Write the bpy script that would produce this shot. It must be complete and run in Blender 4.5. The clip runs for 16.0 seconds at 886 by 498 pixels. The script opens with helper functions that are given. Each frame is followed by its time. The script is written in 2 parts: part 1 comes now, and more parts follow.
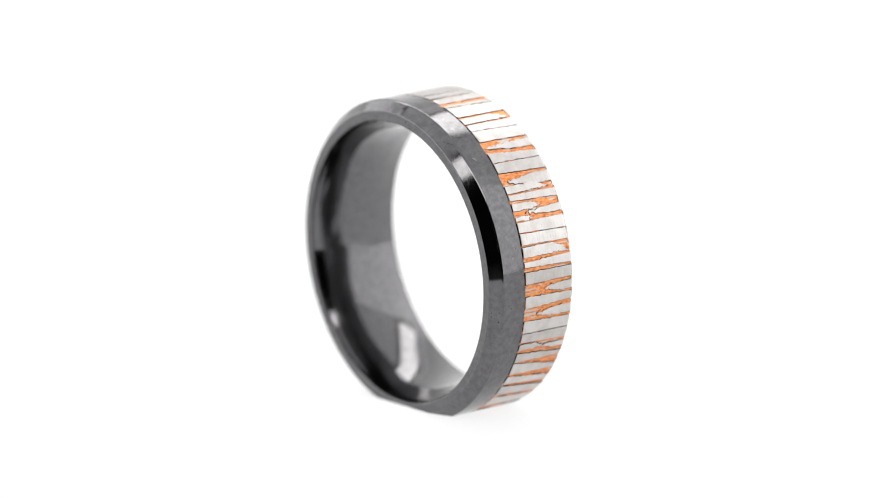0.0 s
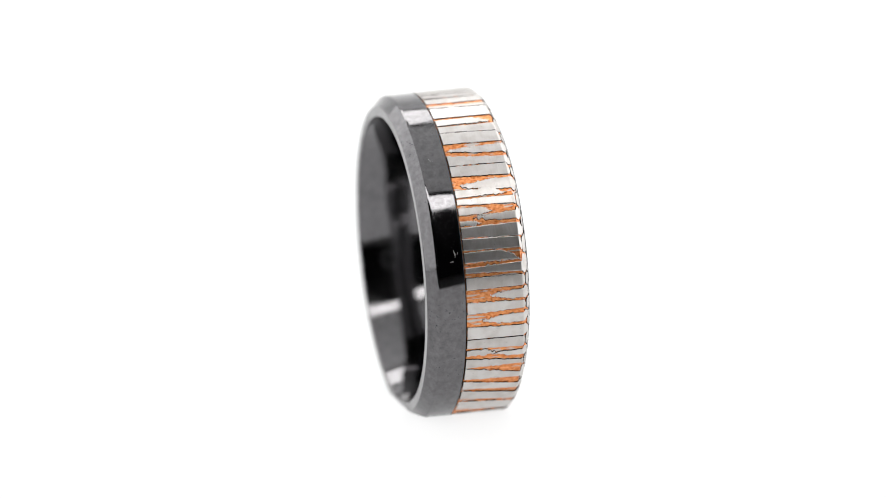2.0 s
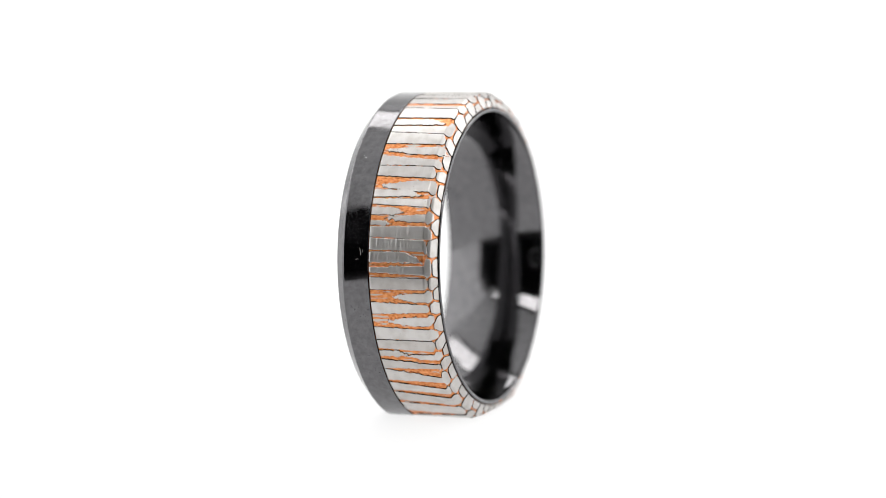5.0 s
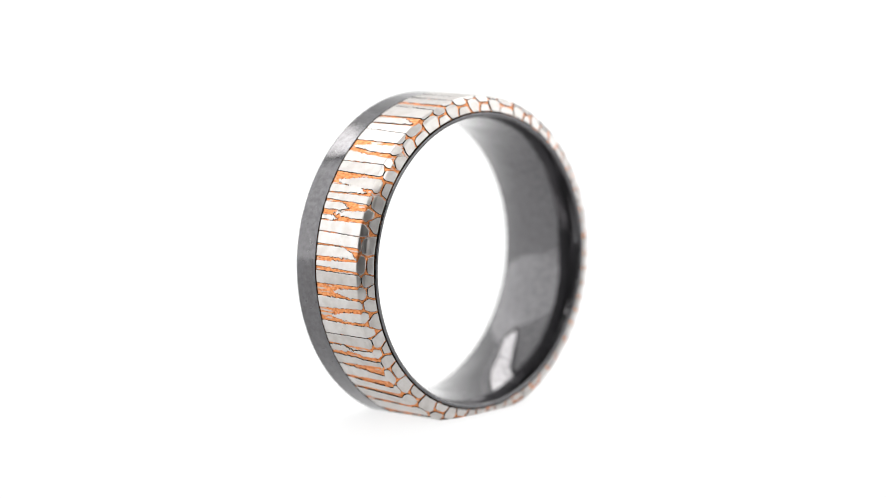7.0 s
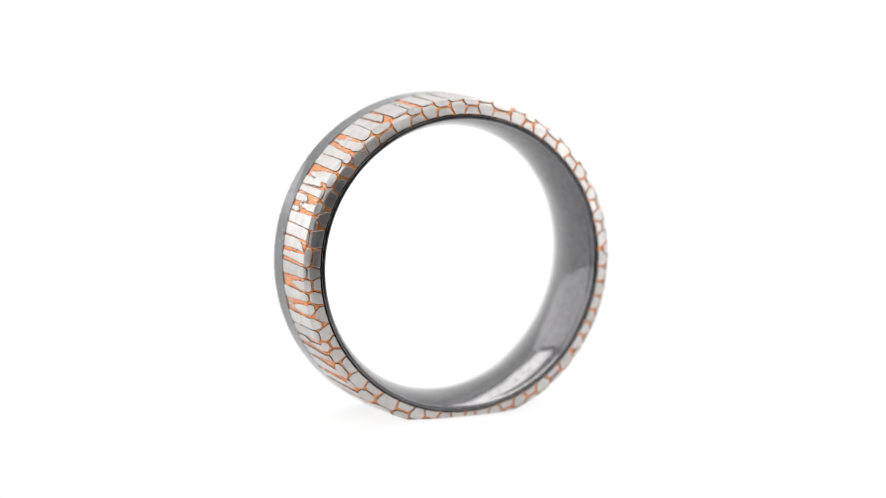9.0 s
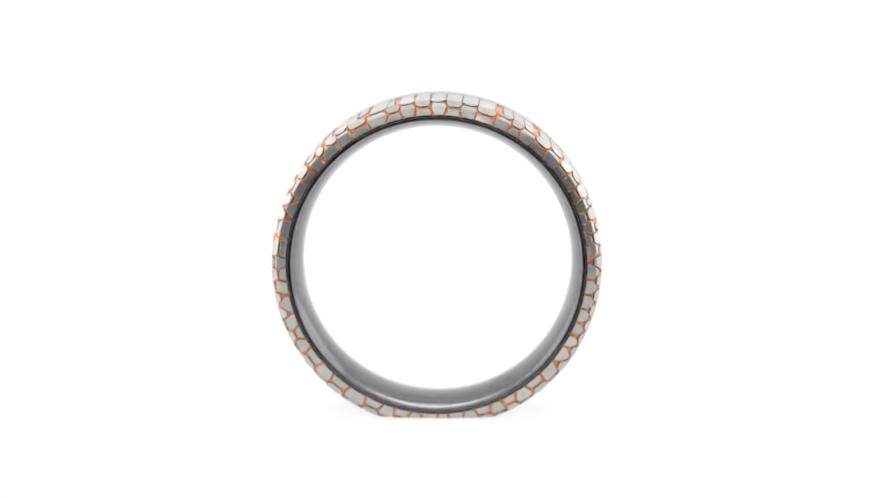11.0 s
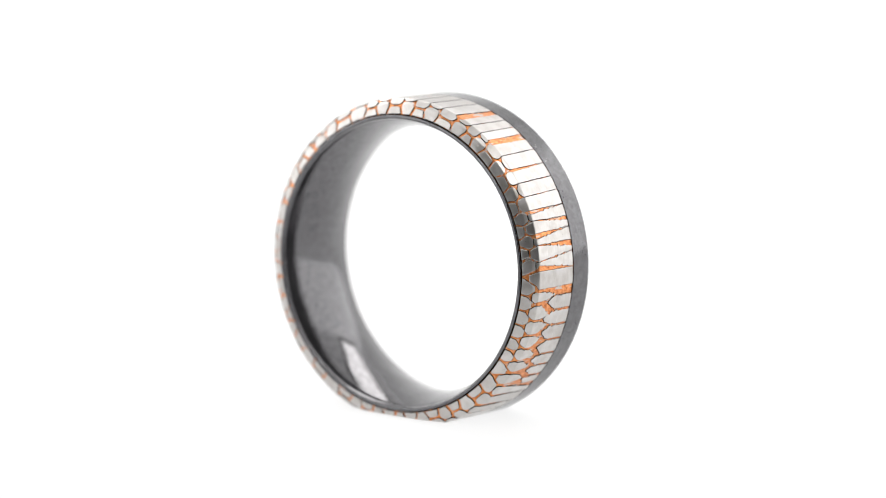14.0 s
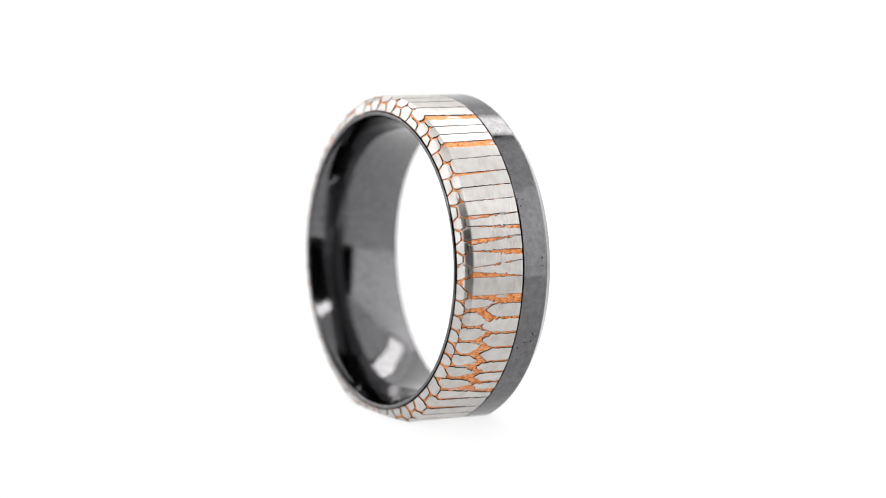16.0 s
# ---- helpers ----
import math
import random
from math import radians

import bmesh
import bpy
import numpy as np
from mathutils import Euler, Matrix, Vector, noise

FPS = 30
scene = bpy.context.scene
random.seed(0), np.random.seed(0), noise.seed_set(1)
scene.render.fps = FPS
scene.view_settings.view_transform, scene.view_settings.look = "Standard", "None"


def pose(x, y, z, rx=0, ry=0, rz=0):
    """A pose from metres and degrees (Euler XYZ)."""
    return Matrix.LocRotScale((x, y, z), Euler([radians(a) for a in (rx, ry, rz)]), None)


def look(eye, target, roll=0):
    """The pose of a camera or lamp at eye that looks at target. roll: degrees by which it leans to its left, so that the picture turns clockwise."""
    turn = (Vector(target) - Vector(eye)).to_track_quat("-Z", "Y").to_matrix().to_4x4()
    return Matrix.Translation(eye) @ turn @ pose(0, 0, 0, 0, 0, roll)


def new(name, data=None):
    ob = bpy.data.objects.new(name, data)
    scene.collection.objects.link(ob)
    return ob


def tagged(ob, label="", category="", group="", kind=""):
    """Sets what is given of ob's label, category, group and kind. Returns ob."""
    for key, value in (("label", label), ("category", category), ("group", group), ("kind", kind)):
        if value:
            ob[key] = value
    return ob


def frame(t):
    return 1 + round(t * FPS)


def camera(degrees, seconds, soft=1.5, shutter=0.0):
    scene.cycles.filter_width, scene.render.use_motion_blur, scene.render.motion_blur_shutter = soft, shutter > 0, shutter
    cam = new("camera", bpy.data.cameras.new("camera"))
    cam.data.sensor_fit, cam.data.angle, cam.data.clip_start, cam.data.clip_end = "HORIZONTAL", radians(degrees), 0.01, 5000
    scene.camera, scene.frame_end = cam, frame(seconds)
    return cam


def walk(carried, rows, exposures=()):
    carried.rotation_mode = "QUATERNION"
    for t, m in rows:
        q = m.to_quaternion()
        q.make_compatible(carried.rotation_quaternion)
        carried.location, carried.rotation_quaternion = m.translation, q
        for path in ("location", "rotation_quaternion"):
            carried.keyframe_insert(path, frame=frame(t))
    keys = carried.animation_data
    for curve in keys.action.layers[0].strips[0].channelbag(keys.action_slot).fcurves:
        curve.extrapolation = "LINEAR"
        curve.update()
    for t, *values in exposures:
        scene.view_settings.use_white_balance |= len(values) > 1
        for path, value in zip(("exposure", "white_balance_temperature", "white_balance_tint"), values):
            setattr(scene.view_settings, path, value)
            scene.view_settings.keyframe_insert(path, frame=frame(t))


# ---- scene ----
MM = 0.001

# ---- camera: a long macro lens that stands still before the ring ----
TABLE_TILT = -3.40
RING_HEIGHT = 10.10 * MM
cam = camera(11.47, 16.0, soft=1.0)
cam.data.dof.use_dof = True
cam.data.dof.focus_distance = 0.2882
cam.data.dof.aperture_fstop = 22.0
ELEVATION = radians(11.13)
SIDE, RISE, AWAY = 0.80 * MM, 0.50 * MM, 296.7 * MM
aim = Vector((SIDE, -RISE * math.sin(ELEVATION), RING_HEIGHT + RISE * math.cos(ELEVATION)))
eye = aim + Vector((0, -AWAY * math.cos(ELEVATION), AWAY * math.sin(ELEVATION)))
walk(cam, [(0.0, look(eye, aim)), (16.0, look(eye, aim))])

# ---- light: two lamps in the roof of a light tent, in a dark room ----
world = bpy.data.worlds.new("dark_room")
world.use_nodes = True
world.node_tree.nodes["Background"].inputs["Color"].default_value = (0.005, 0.005, 0.0055, 1)
scene.world = world
ROOF = 0.30


def lamp(name, y0, y1, width, watts):
    data = bpy.data.lights.new(name, "AREA")
    data.shape, data.size, data.size_y = "RECTANGLE", width, y1 - y0
    data.energy, data.color = watts, (1.0, 0.985, 0.965)
    ob = new(name, data)
    ob.matrix_world = pose(0, (y0 + y1) / 2, ROOF - 0.012)
    return ob


lamp("front_lamp", -0.275, -0.19, 0.44, 0.64)
lamp("rear_lamp", 0.15, 0.28, 0.56, 0.92)
scene.view_settings.exposure = -0.07


# ---- materials ----
def material(name, colour, metallic, rough):
    m = bpy.data.materials.new(name)
    m.use_nodes = True
    b = m.node_tree.nodes["Principled BSDF"]
    b.inputs["Base Color"].default_value = (*colour, 1)
    b.inputs["Metallic"].default_value = metallic
    b.inputs["Roughness"].default_value = rough
    return m, m.node_tree.nodes, m.node_tree.links, b


def add(nodes, kind, **values):
    n = nodes.new(kind)
    for key, value in values.items():
        n.inputs[key.replace("_", " ")].default_value = value
    return n


def ramp(nodes, links, source, stops):
    r = nodes.new("ShaderNodeValToRGB")
    while len(r.color_ramp.elements) < len(stops):
        r.color_ramp.elements.new(0.5)
    for e, (p, c) in zip(r.color_ramp.elements, stops):
        e.position, e.color = p, (*c, 1) if len(c) == 3 else c
    links.new(source, r.inputs[0])
    return r


def grey(v):
    return (v, v, v)


def math_node(nodes, links, how, a, b):
    n = nodes.new("ShaderNodeMath")
    n.operation = how
    for k, v in enumerate((a, b)):
        if isinstance(v, (int, float)):
            n.inputs[k].default_value = v
        else:
            links.new(v, n.inputs[k])
    return n.outputs[0]


def blend(nodes, links, f, a, b, how="MIX"):
    n = nodes.new("ShaderNodeMix")
    n.data_type, n.blend_type = "RGBA", how
    for k, v in ((0, f), (6, a), (7, b)):
        if isinstance(v, (int, float)):
            n.inputs[k].default_value = v
        elif isinstance(v, tuple):
            n.inputs[k].default_value = (*v, 1)
        else:
            links.new(v, n.inputs[k])
    return n.outputs[2]


def stretched(nodes, links, scale, detail, turn=(0.0, 0.0, 0.0)):
    tc = nodes.new("ShaderNodeTexCoord")
    place = add(nodes, "ShaderNodeMapping", Rotation=turn, Scale=scale)
    links.new(tc.outputs["Object"], place.inputs["Vector"])
    n = add(nodes, "ShaderNodeTexNoise", Scale=1.0, Detail=detail)
    links.new(place.outputs[0], n.inputs["Vector"])
    return n.outputs[0]


def black_metal():
    m, nodes, links, b = material("black_metal", (0.17, 0.17, 0.175), 1, 0.07)
    tc = nodes.new("ShaderNodeTexCoord")
    cloud = add(nodes, "ShaderNodeTexNoise", Scale=420.0, Detail=4.0)
    links.new(tc.outputs["Object"], cloud.inputs["Vector"])
    links.new(ramp(nodes, links, cloud.outputs[0], [(0.35, grey(0.05)), (0.7, grey(0.16))]).outputs[0], b.inputs["Roughness"])
    # dust and lint that cling to the polish
    dust = add(nodes, "ShaderNodeTexNoise", Scale=5200.0, Detail=2.0)
    links.new(tc.outputs["Object"], dust.inputs["Vector"])
    patch = add(nodes, "ShaderNodeTexNoise", Scale=300.0, Detail=1.0)
    links.new(tc.outputs["Object"], patch.inputs["Vector"])
    both = nodes.new("ShaderNodeMath")
    both.operation = "MULTIPLY"
    links.new(ramp(nodes, links, dust.outputs[0], [(0.62, grey(0)), (0.68, grey(1))]).outputs[0], both.inputs[0])
    links.new(ramp(nodes, links, patch.outputs[0], [(0.5, grey(0)), (0.62, grey(1))]).outputs[0], both.inputs[1])
    # a mottled black oxide skin
    mottle = add(nodes, "ShaderNodeTexNoise", Scale=2600.0, Detail=5.0, Roughness=0.65)
    links.new(tc.outputs["Object"], mottle.inputs["Vector"])
    skin = ramp(nodes, links, mottle.outputs[0], [(0.34, (0.120, 0.117, 0.121)), (0.68, (0.168, 0.165, 0.172))]).outputs[0]
    links.new(blend(nodes, links, both.outputs[0], skin, (0.045, 0.045, 0.05)), b.inputs["Base Color"])
    bump = add(nodes, "ShaderNodeBump", Strength=0.04, Distance=0.00002)
    links.new(cloud.outputs[0], bump.inputs["Height"])
    # the polish is not quite true: long, shallow waves
    wave = add(nodes, "ShaderNodeTexNoise", Scale=170.0, Detail=1.0)
    links.new(tc.outputs["Object"], wave.inputs["Vector"])
    swell = add(nodes, "ShaderNodeBump", Strength=0.34, Distance=0.0006)
    links.new(wave.outputs[0], swell.inputs["Height"])
    links.new(bump.outputs[0], swell.inputs["Normal"])
    links.new(swell.outputs[0], b.inputs["Normal"])
    return m


def silver_metal():
    m, nodes, links, b = material("silver_metal", (0.72, 0.71, 0.69), 1, 0.3)
    info = nodes.new("ShaderNodeObjectInfo")
    tone = ramp(nodes, links, info.outputs["Random"], [(0.0, (0.51, 0.488, 0.472)), (1.0, (0.60, 0.581, 0.566))]).outputs[0]
    # a faint tarnish in blotches, and small dark pits
    blot = stretched(nodes, links, (1500.0, 1500.0, 1500.0), 4.0)
    film = ramp(nodes, links, blot, [(0.36, (0.87, 0.855, 0.84)), (0.6, (1.0, 1.0, 1.0))]).outputs[0]
    tone = blend(nodes, links, 1.0, tone, film, "MULTIPLY")
    pits = ramp(nodes, links, stretched(nodes, links, (9000.0, 9000.0, 9000.0), 1.0), [(0.76, grey(0)), (0.80, grey(1))]).outputs[0]
    links.new(blend(nodes, links, pits, tone, (0.22, 0.20, 0.18)), b.inputs["Base Color"])
    # chatter of the lathe tool: fine slanting ripples, here stronger, there worn away
    marks = stretched(nodes, links, (5600.0, 1500.0, 1500.0), 1.0, (0.0, 0.7, 0.0))
    where = ramp(nodes, links, stretched(nodes, links, (330.0, 330.0, 330.0), 1.0), [(0.38, grey(0.25)), (0.62, grey(1.0))]).outputs[0]
    ripples = math_node(nodes, links, "MULTIPLY", marks, where)
    # and the finer lines round the ring
    lines = stretched(nodes, links, (15000.0, 420.0, 420.0), 2.0)
    links.new(ramp(nodes, links, lines, [(0.3, grey(0.28)), (0.75, grey(0.40))]).outputs[0], b.inputs["Roughness"])
    height = math_node(nodes, links, "ADD", ripples, math_node(nodes, links, "MULTIPLY", lines, 0.17))
    bump = add(nodes, "ShaderNodeBump", Strength=0.55, Distance=0.00005)
    links.new(height, bump.inputs["Height"])
    links.new(bump.outputs[0], b.inputs["Normal"])
    return m


def copper_tone(nodes, links):
    """Rough copper with dark hollows and streaks of silver smeared along the filaments."""
    grain = stretched(nodes, links, (5200.0, 7000.0, 7000.0), 4.0)
    tone = ramp(nodes, links, grain, [(0.28, (0.30, 0.085, 0.03)), (0.42, (0.60, 0.205, 0.07)), (0.66, (0.80, 0.36, 0.15))]).outputs[0]
    streak = stretched(nodes, links, (800.0, 6500.0, 6500.0), 3.0)
    region = stretched(nodes, links, (500.0, 700.0, 700.0), 1.0)
    mask = ramp(nodes, links, math_node(nodes, links, "ADD", streak, math_node(nodes, links, "MULTIPLY", region, 0.7)), [(0.97, grey(0)), (1.03, grey(1))]).outputs[0]
    return blend(nodes, links, mask, tone, (0.52, 0.47, 0.44)), grain


def copper_metal():
    m, nodes, links, b = material("copper_metal", (0.85, 0.38, 0.16), 1, 0.42)
    tone, grain = copper_tone(nodes, links)
    links.new(tone, b.inputs["Base Color"])
    bump = add(nodes, "ShaderNodeBump", Strength=0.6, Distance=0.00004)
    links.new(grain, bump.inputs["Height"])
    links.new(bump.outputs[0], b.inputs["Normal"])
    return m


def etched_side():
    """The etched flanks of a filament: black oxide, broken by bare copper."""
    m, nodes, links, b = material("etched_side", (0.014, 0.012, 0.011), 1, 0.6)
    info = nodes.new("ShaderNodeObjectInfo")
    tone, grain = copper_tone(nodes, links)
    gaps = stretched(nodes, links, (1900.0, 1100.0, 1100.0), 3.0)
    lift = math_node(nodes, links, "MULTIPLY", info.outputs["Random"], 0.16)
    bare = ramp(nodes, links, math_node(nodes, links, "ADD", gaps, lift), [(0.65, grey(0)), (0.70, grey(1))]).outputs[0]
    links.new(blend(nodes, links, bare, (0.022, 0.018, 0.016), tone), b.inputs["Base Color"])
    return m


def paper(name, colour, glow=0.0):
    m, nodes, links, b = material(name, colour, 0, 0.7)
    tc = nodes.new("ShaderNodeTexCoord")
    fibre = add(nodes, "ShaderNodeTexNoise", Scale=900.0, Detail=5.0)
    links.new(tc.outputs["Object"], fibre.inputs["Vector"])
    # glow: even emission added to the surface, beyond what the lamps light
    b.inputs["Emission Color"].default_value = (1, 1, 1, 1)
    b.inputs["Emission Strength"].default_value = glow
    low = tuple(c * 0.97 for c in colour)
    links.new(ramp(nodes, links, fibre.outputs[0], [(0.3, low), (0.7, colour)]).outputs[0], b.inputs["Base Color"])
    bump = add(nodes, "ShaderNodeBump", Strength=0.05, Distance=0.00005)
    links.new(fibre.outputs[0], bump.inputs["Height"])
    links.new(bump.outputs[0], b.inputs["Normal"])
    return m


BLACK = black_metal()
SILVER = silver_metal()
COPPER = copper_metal()
OXIDE = etched_side()
# added glow in the cloth, roof included, brightens what the ring mirrors
WHITE = paper("white_tent_cloth", (0.6, 0.6, 0.6), 1.3)
# added glow, not a lamp: whitens the acrylic and washes out the ring's shadow
ACRYLIC_GLOW = paper("acrylic_added_glow", (0.12, 0.12, 0.12), 0.885)
LINING = paper("grey_tent_cloth", (0.7, 0.7, 0.7), 0.42)
HOUSING = material("black_housing", (0.03, 0.03, 0.03), 0, 0.5)[0]


# ---- mesh helpers ----
def part(name, bm, mats, parent=None, label=""):
    me = bpy.data.meshes.new(name)
    bm.to_mesh(me)
    bm.free()
    for m in mats if isinstance(mats, (list, tuple)) else [mats]:
        me.materials.append(m)
    ob = new(name, me)
    ob.parent = parent
    return tagged(ob, label)


def fillet(corners, steps=5, edge=0.02):
    """A closed profile with rounded corners: (along, radius, rounding) in millimetres."""
    out = []
    n = len(corners)
    for i, (a, r, f) in enumerate(corners):
        p = Vector((a, r))
        u = (Vector(corners[i - 1][:2]) - p).normalized()
        v = (Vector(corners[(i + 1) % n][:2]) - p).normalized()
        half = u.angle(v) / 2
        reach = f / math.tan(half)
        start, end = p + u * reach, p + v * reach
        centre = p + (u + v).normalized() * (f / math.sin(half))
        out.append(start + u * edge)
        for k in range(steps + 1):
            q = start.lerp(end, k / steps) - centre
            out.append(centre + q.normalized() * f)
        out.append(end + v * edge)
    return out


def lathe(profile, n=360):
    bm = bmesh.new()
    rows = []
    for i in range(n):
        f = 2 * math.pi * i / n
        rows.append([bm.verts.new((a * MM, -r * MM * math.cos(f), r * MM * math.sin(f))) for a, r in profile])
    k = len(profile)
    for i in range(n):
        p, q = rows[i], rows[(i + 1) % n]
        for j in range(k):
            bm.faces.new((p[j], p[(j + 1) % k], q[(j + 1) % k], q[j])).smooth = True
    bmesh.ops.recalc_face_normals(bm, faces=bm.faces)
    return bm


def slab(x0, x1, y0, y1, z0, z1, bevel=0.0):
    bm = bmesh.new()
    bmesh.ops.create_cube(bm, size=1)
    for v in bm.verts:
        v.co = Vector(((x0 + x1) / 2 + v.co.x * (x1 - x0), (y0 + y1) / 2 + v.co.y * (y1 - y0), (z0 + z1) / 2 + v.co.z * (z1 - z0)))
    if bevel:
        bmesh.ops.bevel(bm, geom=bm.edges[:], offset=bevel, segments=2, affect="EDGES")
    return bm


# ---- the light tent ----
def paper_sweep():
    """A white sheet: flat under the ring, then bent up into the backdrop."""
    line = [(-0.057, 0.0), (0.0, 0.0), (0.12, 0.0)]
    line += [(0.22 + 0.18 * math.sin(radians(d)), 0.18 - 0.18 * math.cos(radians(d))) for d in range(0, 91, 6)]
    line += [(0.40, ROOF - 0.003)]
    bm = bmesh.new()
    top = [[bm.verts.new((x, y, z)) for y, z in line] for x in (-0.3, 0.3)]
    for k in range(len(line) - 1):
        bm.faces.new((top[0][k], top[1][k], top[1][k + 1], top[0][k + 1])).smooth = True
    bmesh.ops.recalc_face_normals(bm, faces=bm.faces)
    bmesh.ops.solidify(bm, geom=bm.faces[:], thickness=0.0006)
    if max(v.co.z for v in bm.verts if v.co.y < 0) > 1e-5:
        for v in bm.verts:
            v.co.z -= 0.0006
    return bm


tagged(part("floor", paper_sweep(), ACRYLIC_GLOW), "white acrylic sheet with added glow, bent up into a backdrop", kind="structure")
tagged(part("wall_left", slab(-0.315, -0.302, -0.20, 0.42, -0.02, ROOF), WHITE), "glowing white cloth side of the light tent", kind="structure")
tagged(part("wall_right", slab(0.302, 0.315, -0.20, 0.42, -0.02, ROOF), WHITE), "glowing white cloth side of the light tent", kind="structure")
tagged(part("wall_back", slab(-0.315, 0.315, 0.421, 0.434, -0.02, ROOF), WHITE), "glowing white cloth back of the light tent", kind="structure")
tagged(part("ceiling", slab(-0.315, 0.315, -0.30, 0.434, ROOF + 0.002, ROOF + 0.014), LINING), "grey cloth roof of the light tent", kind="structure")
tagged(part("ground", slab(-0.6, 0.6, -0.6, 0.6, -0.06, -0.021, 0.003), HOUSING), "black table top under the light tent", kind="structure")


# ---- the ring ----
ring = tagged(new("finger_ring"), "polished black metal ring with a silver and copper band", "ring")
INNER, OUTER = 9.66, 11.0
SEAM, SHOULDER = -0.98, 2.84
KNEE, LIP = (3.22, 10.64), (3.46, 9.98)
sleeve = [(-3.48, INNER, 0.07), (-3.48, 10.32, 0.13), (-2.80, OUTER, 0.22), (-1.04, OUTER, 0.03), (-1.04, 9.92, 0.02), (3.54, 9.91, 0.06), (3.54, INNER, 0.10)]
outline = fillet(sleeve)
# the bore swells towards its middle
RISE_IN = 0.70
bore = []
for k in range(1, 40):
    a = 3.38 - (3.38 + 3.36) * k / 40
    deep = (a - 0.02) / 3.48
    bore.append(Vector((a, INNER - RISE_IN * (1 - deep * deep))))
part("sleeve", lathe(outline + bore), BLACK, ring, "polished black metal sleeve with a bevelled rim")
DEEP = 0.06
band = part("inlay_band", lathe(fillet([(SEAM, 9.95, 0.01), (SEAM, OUTER - DEEP, 0.02), (SHOULDER - 0.03, OUTER - DEEP, 0.05), (KNEE[0] - 0.05, KNEE[1] - 0.05, 0.05), (LIP[0] - 0.06, LIP[1] - 0.02, 0.01)])), COPPER, ring, "rough orange copper band")

OUTLINE = [Vector((SEAM, OUTER)), Vector((SHOULDER, OUTER)), Vector(KNEE), Vector(LIP)]
LEGS = [(q - p).length for p, q in zip(OUTLINE, OUTLINE[1:])]
KNEE_AT = SHOULDER + LEGS[1]
LIP_AT = KNEE_AT + LEGS[2]


def on_band(s, deg, h):
    """The place on the band, s mm along its outline from its middle, deg round it, h mm proud."""
    k = 0 if s <= SHOULDER else 1 if s <= KNEE_AT else 2
    start = (SEAM, SHOULDER, KNEE_AT)[k]
    way = (OUTLINE[k + 1] - OUTLINE[k]).normalized()
    spot = OUTLINE[k] + way * (s - start) + Vector((-way.y, way.x)) * h
    for corner in (SHOULDER, KNEE_AT):
        bend = max(0.0, 1 - abs(s - corner) / 0.07)
        spot.y -= 0.010 * bend * bend
    f = radians(deg)
    return (spot.x * MM, -spot.y * MM * math.cos(f), spot.y * MM * math.sin(f))


PER_MM = math.degrees(1 / OUTER)


def filament(stations, seed):
    """One cut filament: stations of (s, low, high) along it, in mm and degrees; dark etched sides, a silver face."""
    bm = bmesh.new()
    rows = []
    first, last = stations[0], stations[-1]
    lean = random.uniform(-0.012, 0.012)
    foot_wide = random.uniform(0.028, 0.052)
    flare = 0.04
    stations = [(first[0] - flare, first[1], first[2], True)] + [(*s, False) for s in stations] + [(last[0] + flare, last[1], last[2], True)]
    for s, lo, hi, foot in stations:
        mid, half = (lo + hi) / 2, max((hi - lo) / 2, 0.05)
        lo, hi = mid - half, mid + half
        soft = min(0.02 * PER_MM, half * 0.4)
        f = (foot_wide if s < SHOULDER else 0.04) * PER_MM
        across = [(lo - f, -0.064), (lo, -0.012), (lo + soft, 0.0), (lo + soft * 2, 0.0), (mid, 0.0), (hi - soft * 2, 0.0), (hi - soft, 0.0), (hi, -0.012), (hi + f, -0.064)]
        rows.append([bm.verts.new(on_band(s, d, -0.064 if foot or h < -0.05 else h + lean * (d - mid) / 2.5)) for d, h in across])
    n = len(rows)
    for i in range(n - 1):
        for j in range(8):
            face = bm.faces.new((rows[i][j], rows[i][j + 1], rows[i + 1][j + 1], rows[i + 1][j]))
            dark = j in (0, 7) or i in (0, n - 2)
            face.material_index, face.smooth = (1, False) if dark else (0, True)
    bmesh.ops.recalc_face_normals(bm, faces=bm.faces)
    return part("filament", bm, [SILVER, OXIDE], band)


def ragged(s, seed, size):
    return size * PER_MM * (noise.noise((s * 5.0, seed * 7.3, 0.5)) + 0.6 * noise.noise((s * 13.0, seed * 3.1, 4.5)) + 0.7 * noise.noise((s * 29.0, seed * 5.7, 9.5)))


def tip(lo, hi, seed):
    """How a filament ends on the chamfer: over the shoulder it takes on its cell of the honeycomb."""
    rows = [(SHOULDER - 0.05, lo, hi), (SHOULDER, lo, hi), (SHOULDER + 0.05, lo, hi)]
    for s, a, b in cell(seed, SHOULDER + 0.12):
        f = min(1.0, (s - SHOULDER - 0.05) / 0.15)
        turns = 360 * round(((lo + hi) / 2 - (a + b) / 2) / 360)
        a, b = a + turns, b + turns
        rows.append((s, lo + (a - lo) * f, hi + (b - hi) * f))
    return rows


seeds = []
ROUND = OUTER * 0.965


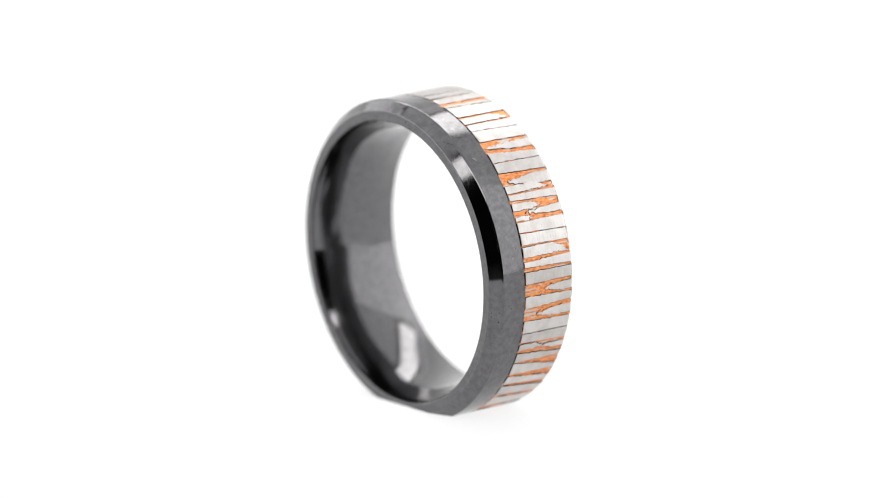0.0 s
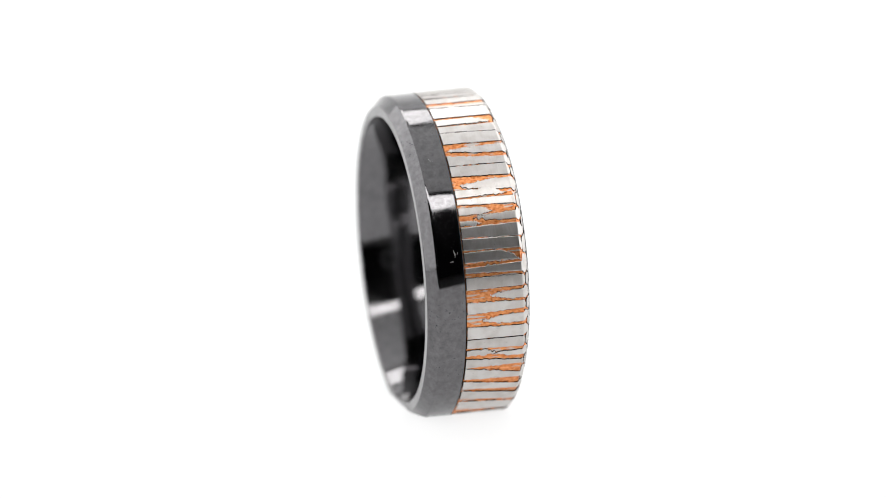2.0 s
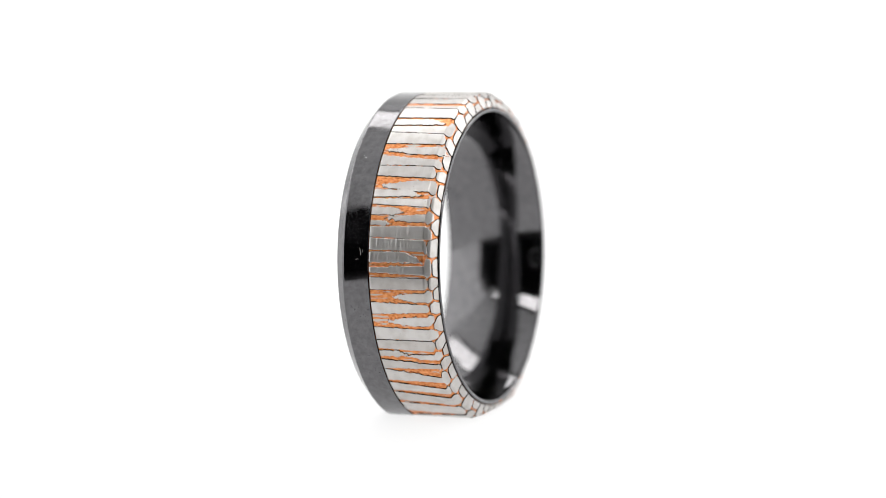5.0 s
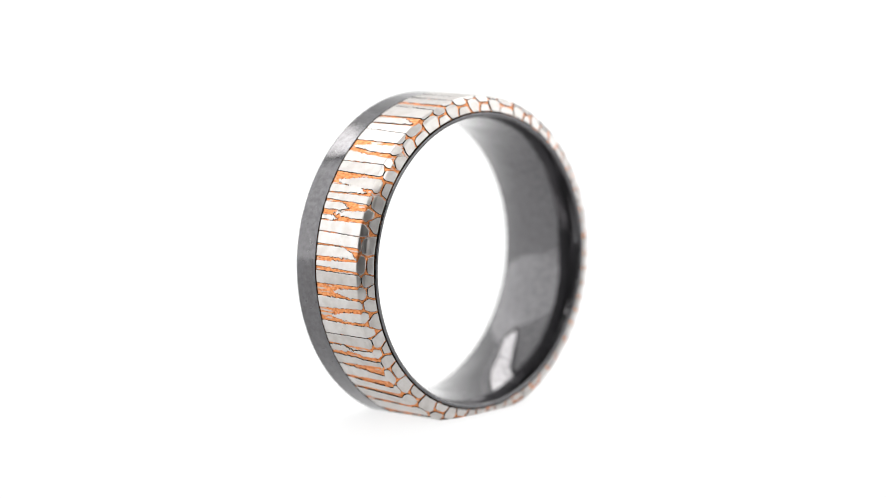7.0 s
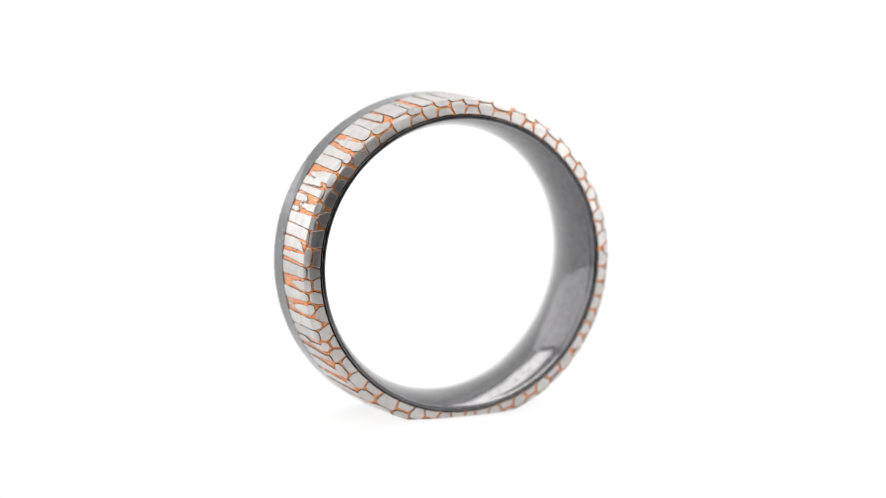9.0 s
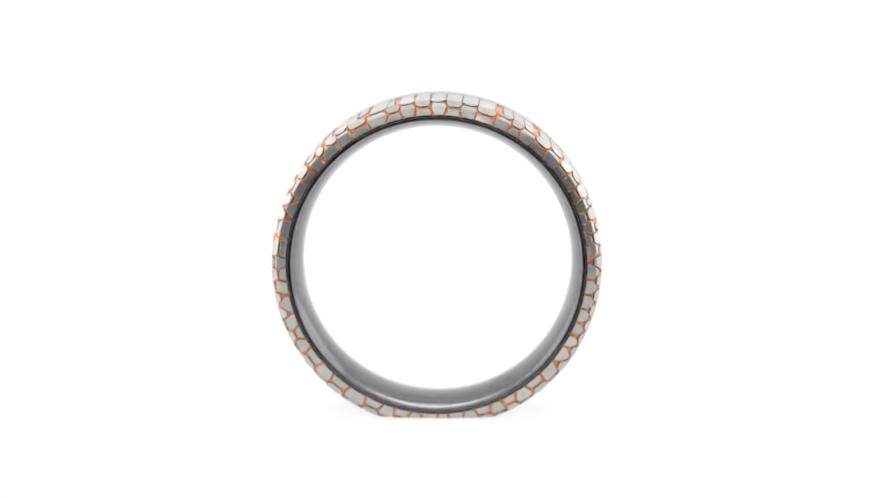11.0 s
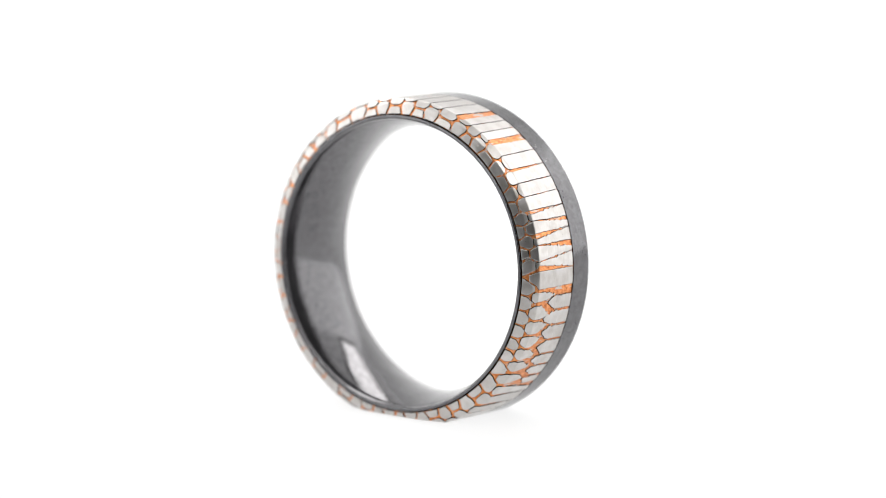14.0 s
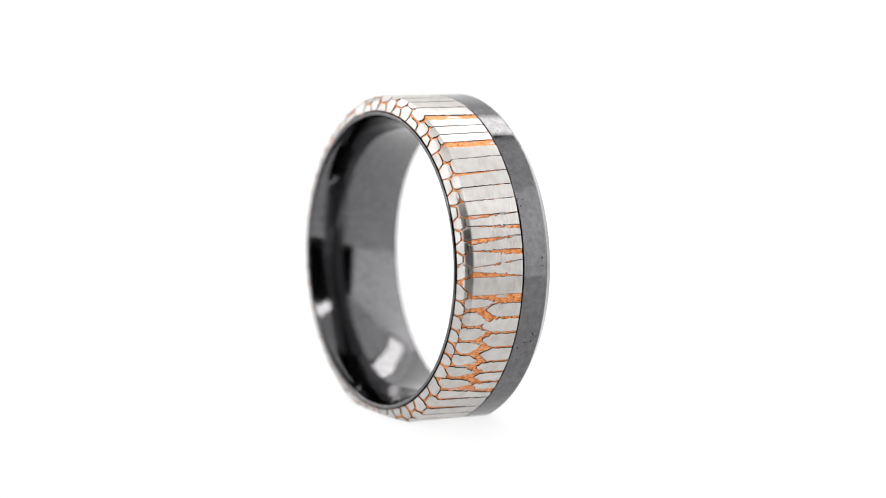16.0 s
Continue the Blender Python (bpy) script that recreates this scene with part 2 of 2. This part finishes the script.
def cell(i, start):
    """The honeycomb cell of seed i, from start to the lip: (s, low, high) in mm and degrees, where it is wide enough."""
    si, di = seeds[i]
    gap = random.uniform(0.055, 0.12)
    steps = [start + 0.04 * k for k in range(40)]
    steps = [s for s in steps if s < LIP_AT - 0.06 and abs(s - KNEE_AT) > 0.03] + [KNEE_AT - 0.03, KNEE_AT, KNEE_AT + 0.03, LIP_AT - 0.03]
    rows = []
    for s in sorted(x for x in steps if x >= start):
        lo, hi, shut = -9.0, 9.0, False
        for j, (sj, dj) in enumerate(seeds):
            away = (dj - di + 180) % 360 - 180
            if j == i or abs(away) > 18:
                continue
            x = radians(away) * ROUND
            side = ((s - sj) ** 2 + x * x - (s - si) ** 2) / 2
            if abs(x) < 1e-4:
                shut |= side < 0
            elif x > 0:
                hi = min(hi, side / x)
            else:
                lo = max(lo, side / x)
        lo, hi = lo + gap + ragged(s, i + 0.25, 0.034) / PER_MM, hi - gap + ragged(s, i + 0.75, 0.034) / PER_MM
        if not shut and hi - lo > 0.2:
            rows.append((s, lo, hi))
    # room for the copper between one row of cells and the next
    first_row = start < SHOULDER + 0.15
    if len(rows) > 7:
        if not first_row:
            rows = rows[1:]
        if rows[-1][0] < LIP_AT - 0.05:
            rows = rows[:-2]
    if not rows:
        return rows
    # pebble-like: rounded at the far end, and at the near end of a cell that starts on the chamfer
    head, tail = rows[0][0], rows[-1][0]
    most = max(hi - lo for s, lo, hi in rows) / 2
    out = []
    for k in range(len(rows)):
        s = rows[k][0]
        close = [r for r in rows if abs(r[0] - s) < 0.13]
        lo, hi = sum(r[1] for r in close) / len(close), sum(r[2] for r in close) / len(close)
        near = 1.0 if first_row else min(1.0, (s - head + 0.012) / 0.30)
        far = 1.0 if tail > LIP_AT - 0.05 else min(1.0, (tail - s + 0.012) / 0.34)
        f = 0.22 + 0.78 * math.sqrt(1 - (1 - min(near, far)) ** 2)
        mid, half = (lo + hi) / 2, min((hi - lo) / 2, most * f)
        out.append((s, di + math.degrees((mid - half) / ROUND), di + math.degrees((mid + half) / ROUND)))
    return out


tips = []
count = 0


def strip(kind, p, q, u, v):
    """full: seam edges p, q, shoulder edges u, v; seam: from the seam at p, q to a point u at v mm; shoulder: from the shoulder at p, q back to a point u at v mm."""
    global count
    count += 1
    seed = count
    rows = []
    gap = (0.019 if kind == "F" else 0.022) * PER_MM
    if p > q:
        p, q = q, p
        if kind == "F":
            u, v = v, u
    if kind == "F":
        if v - u < 2 * gap + 0.3:
            u, v = (u + v) / 2 - gap - 0.15, (u + v) / 2 + gap + 0.15
        for k in range(57):
            f = k / 56
            s = SEAM + 0.04 + (SHOULDER - 0.1 - SEAM - 0.04) * f
            lo, hi = p + (u - p) * f + gap, q + (v - q) * f - gap
            w = math.sin(math.pi * min(1, f * 1.15)) * 0.9 + 0.1
            rough = 0.032 + 0.03 * min(2.5, abs((q - p) - (v - u)))
            rows.append((s, lo + ragged(s, seed, rough) * w, hi + ragged(s, seed + 0.5, rough) * w))
        rows += tip(u + gap, v - gap, seed_of((u + v) / 2))
    elif kind == "L":
        for k in range(57):
            f = k / 56
            s = SEAM + 0.04 + (v - SEAM - 0.04) * f
            keep = 1 - 0.85 * max(0.0, (f - 0.68) / 0.32) ** 1.1
            lo = u + (p + gap - u) * keep
            hi = u + (q - gap - u) * keep
            rough = 0.11 * (0.25 + f)
            rows.append((s, lo + ragged(s, seed, rough), hi + ragged(s, seed + 0.5, rough)))
    else:
        for k in range(57):
            f = k / 56
            s = v - 0.3 + (SHOULDER - 0.1 - v + 0.3) * f
            keep = 1 - 0.9 * max(0.0, (0.72 - f) / 0.72) ** 1.4
            lo = u + (p + gap - u) * keep
            hi = u + (q - gap - u) * keep
            rough = 0.11 * (1.2 - f)
            rows.append((s, lo + ragged(s, seed, rough), hi + ragged(s, seed + 0.5, rough)))
        rows += tip(p + gap, q - gap, seed_of((p + q) / 2))
    filament(rows, seed)


NEAR_HIGH = [
    ("F", 75.2, 73.8, 75.2, 72.8),
    ("F", 73.4, 66.4, 72.4, 66.2),
    ("L", 65.5, 61.9, 62.3, 2.6),
    ("F", 61.4, 58.5, 61.3, 57.5),
    ("F", 57.9, 52.5, 56.9, 52.1),
    ("R", 50.9, 47.4, 49.5, -0.5),
    ("F", 47.2, 43.3, 45.5, 42.9),
    ("F", 42.6, 38.8, 42.3, 37.9),
    ("R", 37.0, 32.7, 35.1, -0.2),
    ("L", 33.7, 30.8, 31.0, 2.5),
    ("F", 30.4, 28.2, 30.2, 27.2),
    ("L", 27.3, 24.4, 25.0, 1.3),
    ("R", 24.7, 21.8, 23.4, 0.3),
    ("L", 22.4, 20.8, 21.1, 0.5),
    ("F", 20.5, 17.1, 20.6, 16.2),
    ("F", 16.3, 12.4, 15.5, 11.8),
]
NEAR_LOW = [
    ("L", 11.8, 8.0, 7.7, 2.8),
    ("F", 6.6, 4.6, 7.1, 3.7),
    ("F", 3.1, -1.3, 2.7, -1.3),
    ("R", -2.3, -5.6, -3.7, 0.9),
    ("F", -5.5, -9.9, -6.4, -9.4),
    ("R", -10.9, -14.4, -12.5, 0.4),
    ("F", -14.6, -19.1, -15.5, -19.6),
    ("F", -19.9, -23.2, -20.4, -24.4),
    ("L", -23.9, -26.6, -26.0, 1.0),
    ("R", -25.6, -28.0, -26.2, 1.2),
    ("F", -27.7, -31.7, -30.0, -32.0),
    ("F", -32.5, -37.7, -36.2, -38.9),
    ("F", -38.7, -43.0, -42.3, -45.7),
    ("F", -44.2, -49.8, -48.1, -53.3),
    ("F", -51.7, -59.1, -54.8, -62.8),
]
FAR_HIGH = [
    ("F", 104.8, 110.9, 104.8, 110.5),
    ("F", 113.4, 116.9, 113.8, 117.3),
    ("F", 117.6, 121.3, 118.0, 121.9),
    ("F", 121.9, 125.3, 122.5, 126.1),
    ("F", 128.0, 132.6, 128.5, 133.5),
    ("F", 132.8, 138.3, 134.0, 139.5),
    ("F", 138.9, 143.8, 140.4, 144.9),
    ("F", 144.3, 149.0, 145.4, 150.1),
    ("F", 149.4, 154.4, 150.5, 155.3),
    ("F", 154.7, 158.9, 156.6, 158.7),
    ("F", 160.2, 162.3, 159.3, 163.5),
    ("F", 162.7, 167.2, 165.3, 167.1),
    ("F", 169.1, 170.7, 167.9, 172.9),
    ("F", 171.1, 176.1, 173.4, 174.5),
    ("F", 176.7, 182.5, 176.4, 182.7),
]
FAR_LOW = [
    ("R", 183.7, 187.1, 185.1, 1.3),
    ("L", 185.7, 190.6, 187.5, 1.6),
    ("R", 188.5, 193.5, 192.9, 1.7),
    ("L", 191.3, 196.2, 193.7, 1.8),
    ("R", 194.4, 198.9, 195.9, 1.6),
    ("L", 196.9, 202.0, 198.7, 1.5),
    ("R", 199.6, 204.2, 201.3, 1.9),
    ("L", 202.7, 207.8, 204.6, 1.4),
    ("R", 205.0, 209.2, 207.6, 1.8),
    ("L", 208.6, 212.9, 210.4, 1.3),
    ("R", 210.2, 214.4, 213.1, 1.6),
    ("L", 213.5, 217.5, 214.9, 1.1),
    ("R", 215.8, 220.4, 218.7, 1.4),
    ("L", 218.7, 221.9, 219.5, 0.9),
    ("F", 224.4, 227.0, 221.7, 226.3),
    ("F", 227.8, 233.5, 227.4, 232.1),
]
LAYOUT = NEAR_HIGH + NEAR_LOW + FAR_HIGH + FAR_LOW


def even_strips(start, end):
    """Filaments of much the same width over an arc."""
    n = round((end - start) / 5.2)
    step = (end - start) / n
    for k in range(n):
        lo, hi = start + step * k, start + step * (k + 1)
        wide = random.choice((0.0, 0.0, 0.2, 1.0))
        j = random.uniform(-0.3, 0.3)
        LAYOUT.append(("F", lo + wide, hi, lo + wide * 0.7 + j * 0.5, hi + j * 0.3))


even_strips(76.2, 104.4)
even_strips(234.0, 296.0)
for kind, p, q, u, v in LAYOUT:
    if kind == "F":
        tips.append((((u + v) / 2) % 360, abs(v - u)))
    elif kind == "R":
        tips.append((((p + q) / 2) % 360, abs(q - p)))
tips.sort()
# long and short ends take turns, as cut filaments packed in a honeycomb do
long_ends = []
for i, (t, w) in enumerate(tips):
    shoulder_only = any(k == "R" and abs(((p + q) / 2 % 360) - t) < 0.01 for k, p, q, u, v in LAYOUT)
    long_ends.append(shoulder_only or (i > 0 and not long_ends[-1]))


for (t, w), far in zip(tips, long_ends):
    seeds.append((SHOULDER + (0.24 if far else -0.14) + random.uniform(-0.05, 0.05), t))
for i, (t, w) in enumerate(tips):
    after, far = tips[(i + 1) % len(tips)][0], long_ends[i]
    room = (after - t) % 360
    if not far:
        seeds.append((SHOULDER + 0.68 + random.uniform(-0.06, 0.06), t + random.uniform(-0.3, 0.3)))
    elif long_ends[(i + 1) % len(tips)] and room > 3.4:
        seeds.append((SHOULDER + 0.70 + random.uniform(-0.06, 0.06), t + room / 2))
    if far and not long_ends[(i + 1) % len(tips)] and not long_ends[i - 1]:
        seeds.append((SHOULDER + 1.10 + random.uniform(-0.06, 0.04), t + random.uniform(-0.4, 0.4)))


def seed_of(mid):
    return min(range(len(tips)), key=lambda k: abs((tips[k][0] - mid + 180) % 360 - 180))


def closed(layout):
    """Neighbours that run full length and all but touch share a hairline joint."""
    full = []
    for k, p, q, u, v in layout:
        if k == "F":
            p, q, u, v = ((x + 63.4) % 360 - 63.4 for x in (p, q, u, v))
            full.append([k, min(p, q), max(p, q), min(u, v), max(u, v)])
    full.sort(key=lambda c: c[1])
    for c, d in zip(full, full[1:] + full[:1]):
        for i, j in ((2, 1), (4, 3)):
            apart = (d[j] - c[i] + 180) % 360 - 180
            if -0.5 < apart < 0.85:
                c[i] += apart / 2 - 0.06
                d[j] -= apart / 2 - 0.06
    return [tuple(c) for c in full] + [c for c in layout if c[0] != "F"]


for row in closed(LAYOUT):
    strip(*row)


def inner_cells():
    """The next rows of cut filaments, down to the lip."""
    for i in range(len(tips), len(seeds)):
        rows = cell(i, SHOULDER + 0.2)
        if len(rows) > 1:
            filament(rows, i)


inner_cells()


# ---- lint that clings to the polished sleeve ----
def lint(along, deg, size, seed):
    bm = bmesh.new()
    rows = []
    for k in range(11):
        f = k / 10
        a = along + size * (f - 0.5 + 0.6 * noise.noise((f * 2.2, seed, 0.0)))
        d = radians(deg) + size / OUTER * 1.4 * noise.noise((f * 2.6, seed, 7.0))
        row = []
        for c in range(5):
            g = 2 * math.pi * c / 5
            w = 0.009 * math.sin(math.pi * (0.12 + 0.76 * f))
            rr = OUTER + 0.008 + w * math.sin(g)
            row.append(bm.verts.new(((a + w * math.cos(g)) * MM, -rr * MM * math.cos(d), rr * MM * math.sin(d))))
        rows.append(row)
    for p, q in zip(rows, rows[1:]):
        for c in range(5):
            bm.faces.new((p[c], p[(c + 1) % 5], q[(c + 1) % 5], q[c])).smooth = True
    bm.faces.new(rows[0])
    bm.faces.new(rows[-1])
    bmesh.ops.recalc_face_normals(bm, faces=bm.faces)
    return part("lint", bm, LINT, ring, "tiny pale fibre of lint")


LINT = material("lint", (0.55, 0.55, 0.55), 0, 0.8)[0]
for spot in ((-1.55, 12.5, 0.42, 1.3), (-1.35, 131.5, 0.34, 2.9), (-1.30, 137.5, 0.40, 4.4), (-1.75, 9.0, 0.22, 6.1), (-2.1, 46.0, 0.2, 8.2)):
    lint(*spot)


# ---- lamp housings in the roof ----
def lamp_housing(y0, y1, width):
    thing = tagged(new("lamp_panel"), "slim lamp panel in the light tent roof", "lamp", "lamps in the roof")
    thing.location = (0, (y0 + y1) / 2, ROOF)
    dx, dy = width / 2, (y1 - y0) / 2
    for x0, x1, a, b in ((-dx - 0.01, dx + 0.01, dy, dy + 0.01), (-dx - 0.01, dx + 0.01, -dy - 0.01, -dy), (-dx - 0.01, -dx, -dy, dy), (dx, dx + 0.01, -dy, dy)):
        part("frame_bar", slab(x0, x1, a, b, -0.016, 0.001, 0.001), HOUSING, thing)


lamp_housing(-0.275, -0.19, 0.44)
lamp_housing(0.15, 0.28, 0.56)


# ---- the lens that films the ring, which mirrors in the bore ----
def turned(profile, n=64):
    """A closed outline of (radius, depth) in millimetres, turned round the z axis."""
    bm = bmesh.new()
    rows = [[bm.verts.new((r * MM * math.cos(2 * math.pi * i / n), r * MM * math.sin(2 * math.pi * i / n), z * MM)) for r, z in profile] for i in range(n)]
    k = len(profile)
    for i in range(n):
        for j in range(k):
            bm.faces.new((rows[i][j], rows[i][(j + 1) % k], rows[(i + 1) % n][(j + 1) % k], rows[(i + 1) % n][j])).smooth = True
    bmesh.ops.recalc_face_normals(bm, faces=bm.faces)
    return bm


def camera_lens():
    thing = tagged(new("camera_lens"), "black macro lens with a metal filter ring facing the ring", "lens")
    thing.matrix_world = look(eye, aim)
    part("barrel", turned([(34, 8), (39, 8), (39, 110), (34, 110)]), HOUSING, thing)
    part("filter_ring", turned([(31, 5), (34, 4), (36.5, 4), (37, 8), (31, 8)]), RIM, thing, "grey metal filter ring")
    part("front_element", turned([(1, 16), (12, 17), (24, 19), (31, 22), (31, 24), (1, 24)]), GLASS, thing, "dark coated front element")
    foot = slab(eye.x - 0.012, eye.x + 0.012, eye.y - 0.085, eye.y - 0.045, -0.021, eye.z - 0.022, 0.001)
    foot.transform(look(eye, aim).inverted())
    part("support_post", foot, HOUSING, thing, "black post on the table")


RIM = material("grey_filter_ring", (0.35, 0.35, 0.36), 1, 0.35)[0]
GLASS = material("coated_glass", (0.01, 0.01, 0.012), 0, 0.05)[0]
camera_lens()

# ---- what moves: the ring turns with the turntable under the paper ----
TURN_START, TURN_RATE = 37.0, -11.65


def motions():
    rows = []
    for k in range(33):
        t = k * 0.5
        a = radians(TURN_START + TURN_RATE * t)
        x, y = 0.78 * MM, 0.45 * MM
        rows.append((t, pose(x * math.cos(a) - y * math.sin(a), x * math.sin(a) + y * math.cos(a), RING_HEIGHT, 0, TABLE_TILT, math.degrees(a))))
    walk(ring, rows)


motions()
